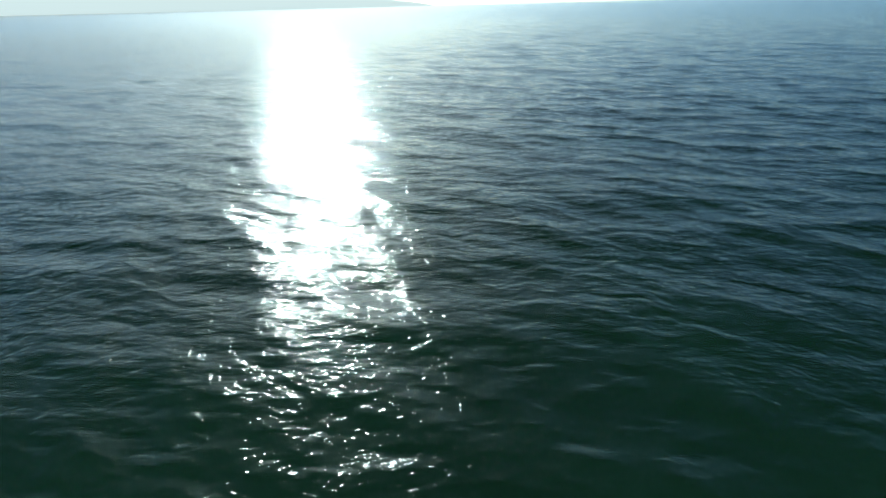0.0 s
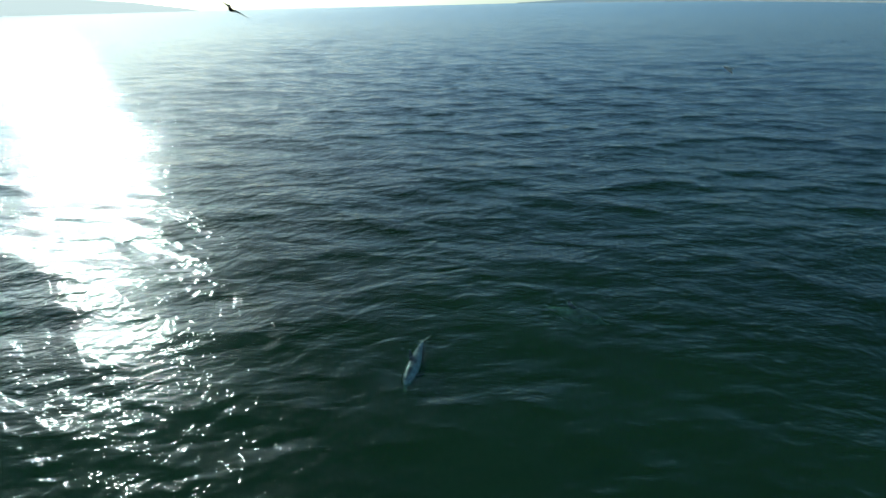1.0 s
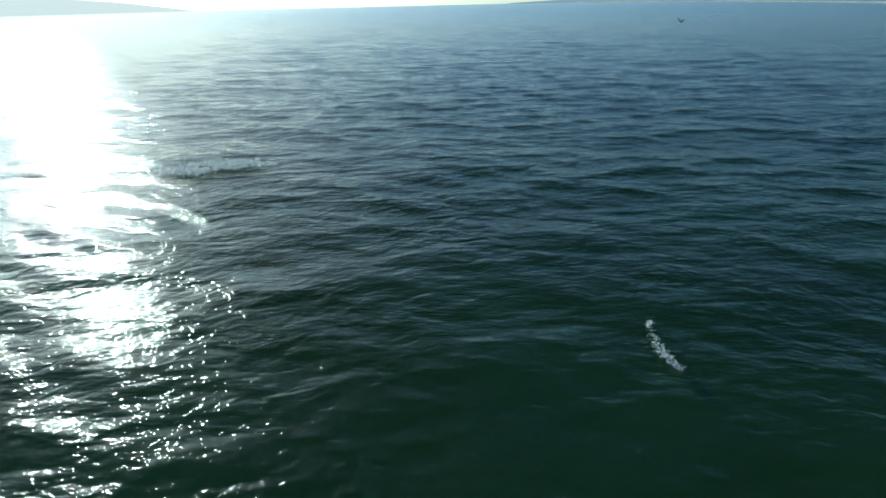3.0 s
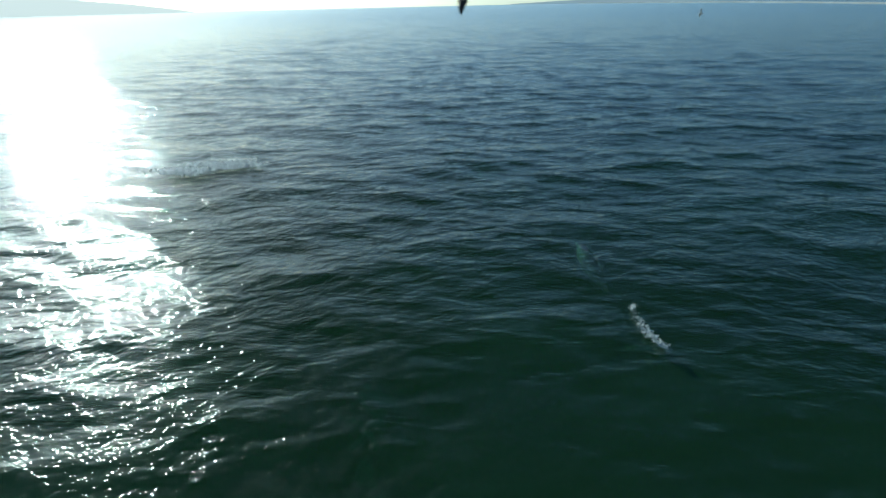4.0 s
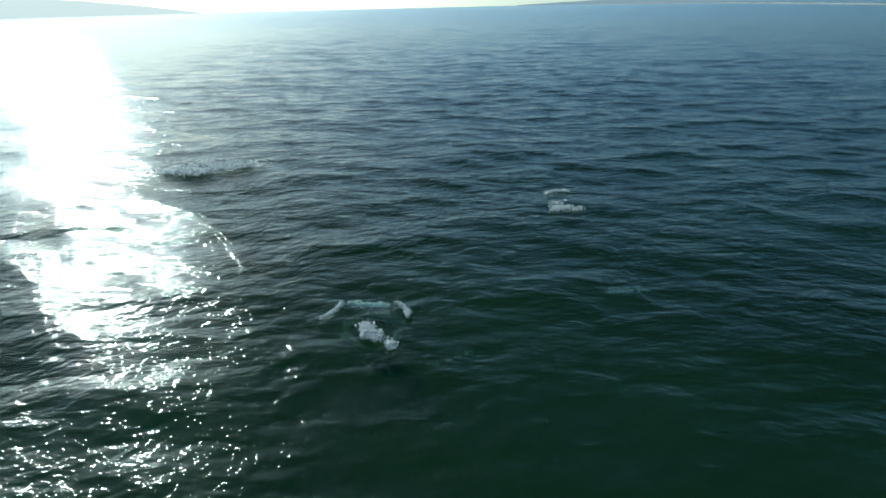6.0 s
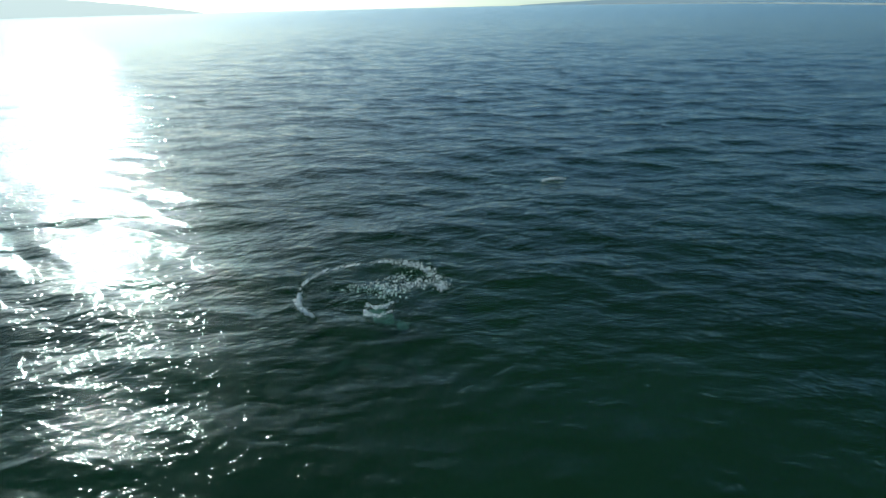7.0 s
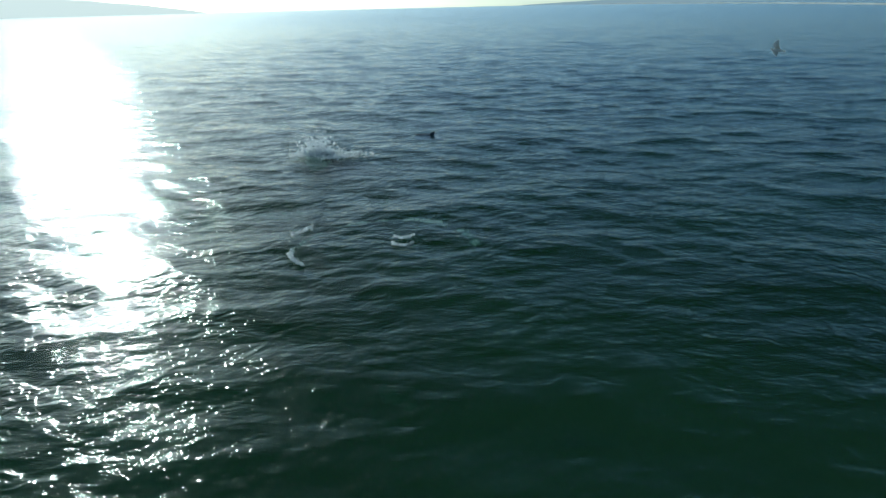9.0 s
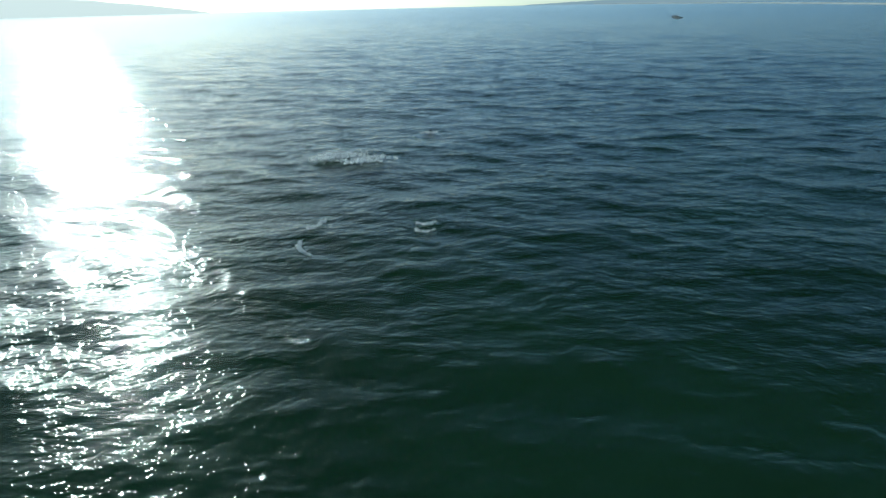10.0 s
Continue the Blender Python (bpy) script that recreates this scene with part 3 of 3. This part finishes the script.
def motions():
    walk(SEA, [(0.0, pose(*SEA_FROM, 0)), (10.0, pose(*SEA_TO, 0))])

    swim(CIRCLER, [(0.0, 5.2, 14.4, -1.6, 207, 8, 0), (0.4, 2.42, 12.63, -0.8, 208, 10, 10), (0.6, 0.95, 11.83, -0.42, 210, 8, 30), (0.8, -0.15, 11.04, -0.24, 216, 4, 55),
                   (0.9, -0.5, 10.6, -0.24, 232, 0, 50), (1.0, -0.67, 9.95, -0.26, 258, -2, 30), (1.2, -0.65, 9.15, -0.36, 312, 0, -15), (1.4, -0.15, 8.83, -0.16, 348, 6, -45),
                   (1.6, 0.70, 8.86, -0.05, 378, 2, -55), (1.9, 1.67, 9.26, -0.08, 400, -2, -55), (2.2, 2.50, 9.66, -0.14, 406, -3, -50), (2.5, 3.20, 10.14, -0.2, 410, -10, -40),
                   (2.7, 3.65, 10.45, -1.1, 411, -16, -30), (3.2, 4.9, 11.6, -3.8, 411, -20, 0), (5.0, 8.0, 14.0, -5.0, 411, -5, 0), (10.0, 12.0, 18.0, -5.0, 411, 0, 0)], True)
    swim(PASSER, [(0.0, 0.2, 15.5, -2.5, -44, 8, 0), (0.8, 2.45, 12.94, -0.85, -43, 10, 0), (1.0, 3.1, 12.2, -0.5, -43, 8, 0), (1.2, 3.65, 11.5, -0.34, -42, 6, 0), (1.4, 4.25, 10.9, -0.17, -45, 5, 0),
                  (1.6, 4.75, 10.15, -0.19, -62, 4, -10), (1.8, 4.95, 9.25, -0.17, -84, 2, -15), (2.0, 4.9, 8.2, -0.17, -92, 0, -10), (2.2, 4.79, 7.1, -0.16, -95, -4, 0),
                  (2.4, 4.6, 5.6, -0.4, -98, -10, 0), (2.5, 4.5, 4.7, -0.7, -99, -12, 0), (3.0, 4.1, 3.4, -2.0, -100, -15, 0), (3.6, 3.8, 1.2, -4.0, -100, -12, 0), (10.0, 1.0, -16.0, -5.0, -100, 0, 0)], True)
    swim(ROLLER, [(0.0, 5.0, 4.0, -5.0, 97, 0, 0), (3.2, 4.5, 10.2, -2.8, 97, 16, 0), (3.8, 4.4, 13.84, -1.2, 97, 16, 0), (4.0, 4.4, 15.2, -0.62, 99, 14, 0), (4.2, 4.32, 16.4, -0.2, 101, 10, 0), (4.4, 4.25, 17.3, -0.2, 102, 4, 0),
                  (4.6, 4.15, 17.9, -0.17, 102, -6, 0), (4.8, 4.05, 18.4, -0.24, 102, -18, 0), (5.0, 4.0, 18.8, -0.36, 103, -26, 0), (5.3, 3.9, 19.4, -1.1, 104, -30, 0),
                  (6.0, 3.6, 20.8, -3.8, 104, -28, 0), (10.0, 2.0, 28.0, -5.0, 104, 0, 0)], True)
    swim(CHARGER, [(0.0, 0.5, -8.0, -5.0, 100, 0, 0), (3.9, -0.6, 3.6, -2.8, 100, 12, 0), (4.5, -1.03, 6.0, -1.7, 100, 20, 0), (4.7, -1.22, 7.0, -0.75, 99, 14, 0), (4.8, -1.35, 7.6, -0.33, 98, 9, 0), (5.0, -1.52, 8.7, -0.17, 96, 4, 0),
                   (5.2, -1.62, 9.6, -0.12, 94, 3, 0), (5.4, -1.68, 10.25, -0.14, 93, 2, 0), (5.5, -1.70, 10.5, -0.16, 92, 0, 0), (5.7, -1.76, 11.05, -0.38, 92, -10, 0), (6.0, -1.8, 12.1, -1.4, 91, -28, 0),
                   (6.6, -1.8, 13.6, -4.0, 91, -25, 0), (10.0, -1.8, 20.0, -5.0, 91, 0, 0)], True)

    # pelicans
    swim(GLIDER, [(0.0, -16.15, 38.4, 7.2, -100, 24, -38), (0.3, -13.9, 39.6, 6.85, -100, 24, -38), (0.6, -14.2, 39.5, 6.7, -98, 24, -38), (0.8, -13.9, 39.6, 6.6, -96, 24, -36), (1.0, -13.3, 39.8, 6.45, -90, 24, -34),
                  (1.2, -12.3, 40.2, 6.45, -70, 22, -30), (1.4, -11.4, 40.4, 6.7, -40, 8, -20), (1.6, -10.6, 40.6, 6.9, -20, 10, -10), (1.9, -9.4, 40.9, 7.9, -5, 12, 0), (3.0, 2.0, 42.0, 12.0, 0, 6, 0), (10.0, 75.0, 55.0, 22.0, 0, 0, 0)])
    flap(GLIDER_WINGS, [(0.0, 8, 4, -6, 8), (1.1, 8, 4, -6, 8), (1.25, 35, 4, -10, 8), (1.4, -25, 6, 10, 12), (1.55, 40, 4, -12, 8), (1.7, -25, 6, 10, 12), (1.9, 30, 4, -10, 8), (10.0, 8, 4, -6, 8)])
    swim(CROSSER, [(0.0, -55.0, 30.0, 14.0, -8, 0, 0), (3.2, -10.0, 23.6, 9.4, -8, -4, 20), (3.6, -5.0, 23.2, 9.2, -6, -6, 40), (4.1, 2.45, 22.87, 6.63, -4, -6, 50), (4.3, 4.88, 22.48, 6.25, -8, -10, 55), (4.5, 7.28, 21.59, 5.62, -20, -15, 46), (4.7, 9.77, 19.99, 5.02, -46, -10, 44), (4.9, 11.57, 18.16, 4.73, -56, -3, 40), (5.0, 12.17, 17.25, 4.58, -58, -2, 38), (5.4, 13.56, 13.81, 4.15, -54, 0, 20), (7.0, 30.0, 0.0, 5.5, -45, 0, 0), (10.0, 58.0, -28.0, 8.0, -45, 0, 0)])
    flap(CROSSER_WINGS, [(0.0, 8, 4, -6, 8), (3.9, 6, 4, -6, 8), (4.1, -10, 4, 6, 10), (4.2, -20, 8, 10, 16), (4.3, 5, 4, -8, 8), (4.4, 10, 2, -10, 6), (4.5, -36, 8, 16, 22), (4.6, 30, 2, -8, 6), (4.7, 16, 0, -6, 4), (4.8, -26, 6, 6, 12), (4.9, -4, 2, -8, 6), (5.0, 2, 4, -6, 8), (5.2, 12, 4, -6, 8), (10.0, 8, 4, -6, 8)])
    swim(DIVER, [(0.0, 60.0, 15.0, 22.0, 178, 0, 0), (6.6, 5.0, 18.0, 14.0, 160, -8, 0), (7.4, -1.8, 21.6, 10.4, 158, -22, -20), (7.8, -3.3, 23.8, 6.8, 132, -18, -10), (8.0, -4.3, 24.6, 4.6, 112, -26, 42), (8.1, -4.8, 24.8, 3.4, 118, -50, 24), (8.2, -5.3, 25.0, 2.2, 130, -70, 0), (8.3, -5.6, 25.4, 1.15, 140, -78, 0),
                 (8.4, -5.8, 25.8, 0.1, 156, -80, 0), (8.6, -6.0, 26.4, -1.8, 156, -70, 0), (9.0, -6.4, 27.0, -3.8, 156, -30, 0), (10.0, -7.0, 28.0, -4.2, 156, 0, 0)])
    flap(DIVER_WINGS, [(0.0, 8, 4, -6, 8), (7.4, 12, 6, -10, 14), (7.8, 20, 6, -20, 14), (8.0, 46, 16, -56, 48), (8.1, 20, 26, -30, 44), (8.2, 14, 46, -14, 60), (8.3, 8, 66, -6, 30), (8.4, 5, 76, -4, 12), (10.0, 4, 80, -2, 6)])

    # gulls
    swim(SKIMMER, [(0.0, 12.27, 31.3, 1.47, 150, 0, 20), (0.3, 16.32, 31.76, 1.88, 140, 2, 20), (0.6, 16.18, 34.10, 2.13, 130, 3, 25), (1.0, 17.62, 36.80, 2.50, 125, 4, 20), (1.5, 19.05, 40.61, 2.83, 130, 4, 15), (2.0, 20.54, 45.47, 3.33, 125, 4, 20), (2.3, 21.64, 49.40, 3.76, 120, 4, 20), (2.5, 23.43, 50.81, 4.10, 110, 0, 30), (2.7, 24.01, 52.74, 4.02, 115, 0, 20), (3.4, 20.0, 66.0, 6.0, 105, 3, 10), (10.0, -60.0, 220.0, 20.0, 105, 0, 0)])
    flap(SKIMMER_WINGS, beat(0.1, 3.0, 0.36, 35, -20))
    swim(CLIMBER, [(0.0, 110.0, -30.0, 9.0, 150, 0, 30), (7.4, 23.0, 25.0, 4.6, 150, 0, 30), (8.0, 18.37, 26.10, 4.13, 152, 0, 40), (8.3, 17.51, 26.67, 3.72, 148, 2, 30), (8.6, 16.59, 27.28, 3.9, 140, 6, 20), (9.0, 15.24, 28.08, 4.3, 145, 8, 30), (9.2, 14.28, 28.58, 4.45, 148, 8, 30), (9.4, 13.69, 28.90, 5.1, 150, 8, 30), (9.7, 12.45, 29.47, 5.63, 155, 6, 30), (10.0, 11.01, 30.04, 5.75, 158, 4, 0)])
    flap(CLIMBER_WINGS, beat(8.0, 10.0, 0.44, 38, -18))
    swim(FAR_GULL, [(0.0, 70.0, 40.0, 18.0, 150, -4, 25), (3.2, 38.0, 70.0, 9.5, 150, -12, 25), (3.8, 32.8, 72.9, 4.8, 160, 0, 25), (4.0, 31.6, 73.5, 4.9, 165, 0, 45), (4.5, 30.0, 74.2, 5.1, 130, 0, 55), (4.7, 30.4, 74.0, 5.4, 110, 2, 55), (5.0, 29.9, 74.2, 5.7, 130, 2, 25), (5.5, 28.8, 74.6, 6.1, 160, 0, 25), (6.2, 25.0, 78.0, 7.5, 160, 0, 25), (10.0, 0.0, 95.0, 14.0, 160, 0, 0)])
    flap(FAR_GULL_WINGS, beat(3.6, 6.0, 0.5, 34, -16))

    # dolphins further out, of which fin and back show
    swim(FAR_FIN, [(0.0, -14.0, 36.0, -5.0, 12, 0, 0), (7.0, -10.6, 37.6, -2.2, 14, 10, 0), (7.6, -9.5, 38.2, -0.25, 16, 8, 0), (7.9, -9.1, 38.4, -0.12, 18, 2, 0), (8.5, -8.85, 38.75, -0.16, 22, -4, 0), (8.75, -8.4, 39.0, -0.5, 24, -14, 0), (9.6, -7.2, 39.6, -3.4, 24, -20, 0), (10.0, -6.5, 40.0, -4.4, 24, -10, 0)], True)
    surfacing(FIN_FOAM, 7.8, 8.9, -9.3, 38.1, -9.0, 38.6, 10, 15, 0.08)
    swim(NEAR_FIN, [(0.0, 6.0, 30.0, -5.0, 172, 0, 0), (8.5, 0.6, 31.4, -2.4, 172, 10, 0), (9.0, -0.95, 31.8, -0.22, 170, 6, 0), (9.2, -1.2, 32.0, -0.22, 168, 2, 0), (9.6, -1.2, 32.2, -0.2, 160, 0, 0), (10.0, -1.2, 32.3, -0.22, 150, -3, 0)], True)
    surfacing(FIN_FOAM_B, 9.05, 10.0, -1.4, 31.7, -1.1, 31.9, 0, 8, 0.10)

    # foam
    surfacing(TRAIL, 2.6, 5.7, 4.4, 9.7, 4.2, 12.2, -92, -80)
    surfacing(TRAIL_ARM, 4.1, 5.9, 4.75, 11.6, 4.7, 13.4, 175, 185)
    surfacing(DROPS, 2.0, 2.7, 5.0, 10.3, 4.6, 9.6, 110, 112)
    surfacing(STREAK, 4.7, 5.9, -0.2, 9.9, 0.1, 10.4, 35, 30)
    surfacing(ROLL_FOAM, 4.45, 6.1, 4.15, 17.7, 4.1, 18.8, 10, 20)
    surfacing(ROLL_ARC, 4.5, 7.6, 4.1, 18.6, 4.3, 23.5, 200, 190)
    surfacing(LEFT_FOAM, 2.9, 6.2, -9.9, 24.6, -10.4, 25.0, 6, 6, 0.13)
    drift(BOW_A, [(0.0, -1.8, 9.9, -3.6, 70), (5.1, -1.8, 10.2, -0.7, 70), (5.35, -2.1, 10.9, 0.02, 62), (5.5, -2.2, 11.1, 0.06, 58), (5.7, -2.4, 11.4, 0.06, 60), (6.2, -2.7, 12.0, 0.0, 66), (6.6, -2.8, 12.4, -1.2, 66), (10.0, -2.8, 12.4, -3.6, 66)])
    drift(BOW_B, [(0.0, -1.6, 9.9, -3.6, 118), (5.1, -1.6, 10.2, -0.7, 118), (5.35, -1.35, 10.95, 0.02, 122), (5.5, -1.25, 11.15, 0.06, 124), (5.7, -1.05, 11.45, 0.06, 118), (6.2, -0.9, 12.1, 0.0, 112), (6.6, -0.8, 12.4, -1.2, 112), (10.0, -0.8, 12.4, -3.6, 112)])
    drift(TAIL_FOAM, [(0.0, -1.6, 8.9, -3.6, 0), (5.05, -1.62, 9.0, -0.6, 0), (5.3, -1.68, 9.35, 0.0, 0), (5.5, -1.72, 9.65, 0.05, 0), (5.7, -1.72, 10.1, 0.16, 10), (6.3, -1.72, 11.5, 0.02, 20), (6.8, -1.7, 12.2, -0.1, 20), (7.4, -1.7, 12.6, -1.2, 20), (10.0, -1.7, 12.6, -3.6, 20)])
    drift(HEAD_FOAM, [(0.0, -1.75, 10.4, -3.6, 0), (5.15, -1.75, 10.7, -0.6, 0), (5.4, -1.75, 11.4, 0.04, 0), (5.5, -1.75, 11.6, 0.1, 0), (5.7, -1.75, 11.9, 0.06, 0), (6.1, -1.75, 12.4, -0.2, 0), (6.6, -1.75, 12.6, -1.4, 0), (10.0, -1.75, 12.6, -3.6, 0)])
    drift(SIDE_DROPS, [(0.0, -1.35, 9.8, -3.6, 0), (5.2, -1.35, 9.9, -0.7, 0), (5.4, -1.33, 10.1, 0.10, 0), (5.5, -1.33, 10.2, 0.22, 0), (5.7, -1.3, 10.5, 0.05, 0), (5.9, -1.3, 10.8, -0.5, 0), (10.0, -1.3, 11.0, -3.6, 0)])
    for angle, arc in RING:
        a = radians(angle)
        rows = [(0.0, -1.8, 12.0, -3.6, angle - 90), (6.0, -1.8 + 0.6 * math.cos(a), 12.0 + 0.6 * math.sin(a), -0.6, angle - 90)]
        for t, cy, r in ((6.3, 12.2, 1.0), (6.8, 12.45, 1.55), (7.5, 13.75, 2.0), (8.0, 14.7, 2.3), (8.6, 15.6, 2.7)):
            rows.append((t, -1.92 + r * math.cos(a) * 1.05, cy + r * math.sin(a), 0.04, angle - 90 + 180))
        rows[0] = (0.0, rows[0][1], rows[0][2], -3.6, angle + 90)
        rows[1] = (6.0, rows[1][1], rows[1][2], -0.6, angle + 90)
        last = rows[-1]
        rows += [(9.2, last[1], last[2] + 0.8, -0.5 if angle != 205 else 0.02, angle + 90), (10.0, last[1], last[2] + 1.2, -3.4 if angle != 205 else 0.0, angle + 90)]
        drift(arc, rows)
    for s, ring in zip((1, -1), INNER):
        drift(ring, [(0.0, -1.6, 12.0, -3.6, 0), (6.2, -1.6, 12.1, -0.8, 0), (6.6, -1.62, 11.2 - s * 0.18, 0.03, 0), (7.0, -1.65, 11.7 - s * 0.2, 0.04, 0), (7.5, -1.65, 12.7 - s * 0.22, 0.04, 0), (8.0, -1.5, 13.8 - s * 0.25, 0.04, 0), (8.4, -1.6, 14.5 - s * 0.27, 0.04, 0),
                     (8.8, -1.5, 15.6 - s * 0.3, 0.04, 0), (9.1, -1.35, 16.2 - s * 0.3, 0.04, 0), (9.8, -1.0, 16.9 - s * 0.32, 0.04, 0), (10.0, -0.85, 17.15 - s * 0.32, 0.04, 0)])
    surfacing(INNER_PATCH, 6.3, 8.2, -1.1, 12.8, -1.2, 14.2, 10, 20, 0.03)
    surfacing(FLOATING_FOAM, 9.0, 10.0, -4.6, 17.0, -4.3, 17.4, 60, 65)

    # the plunge: clouds of drops fly up, spread and fall back
    walk(SPLASH, [(0.0, pose(-6.3, 27.6, 0)), (10.0, pose(-6.3, 27.6, 0))])
    for cloud, (vx, vy, up, t0) in zip(CLOUDS, ((0.0, 0, 3.7, 8.44), (-0.1, 0, 2.6, 8.42), (-1.1, 0.2, 4.0, 8.5), (1.0, -0.2, 3.9, 8.5), (0.1, 0.3, 4.3, 8.48))):
        rows = [(0.0, pose(0, 0, -3.6)), (t0 - 0.15, pose(0, 0, -1.8))]
        for k in range(11):
            d = k * 0.1
            rows.append((t0 + d, pose(vx * d, vy * d, -0.6 + up * d - 4.9 * d * d)))
        rows += [(t0 + 1.25, pose(vx * 0.9, vy * 0.9, -3.2)), (10.0, pose(vx * 0.9, vy * 0.9, -3.8))]
        walk(cloud, rows)
    drift(SPLASH_FOAM, [(0.0, -6.4, 27.4, -3.6, 4), (8.5, -6.4, 27.4, -1.6, 4), (8.8, -6.35, 27.4, -0.2, 4), (9.0, -6.2, 27.2, 0.05, 4), (9.4, -5.7, 26.6, 0.13, 4), (10.0, -5.1, 26.1, 0.13, 4)])
    walk(FAR_SPLASH, [(0.0, pose(52.5, 123.0, 0)), (10.0, pose(52.5, 123.0, 0))])
    walk(FAR_CLOUD, [(0.0, pose(0, 0, -3.6)), (2.0, pose(0, 0, -2.0)), (2.25, pose(0, 0, -0.3)), (2.45, pose(0, 0, 0.1)), (2.7, pose(0, 0, -0.3)), (3.0, pose(0, 0, -1.8)), (10.0, pose(0, 0, -3.8))])


motions()
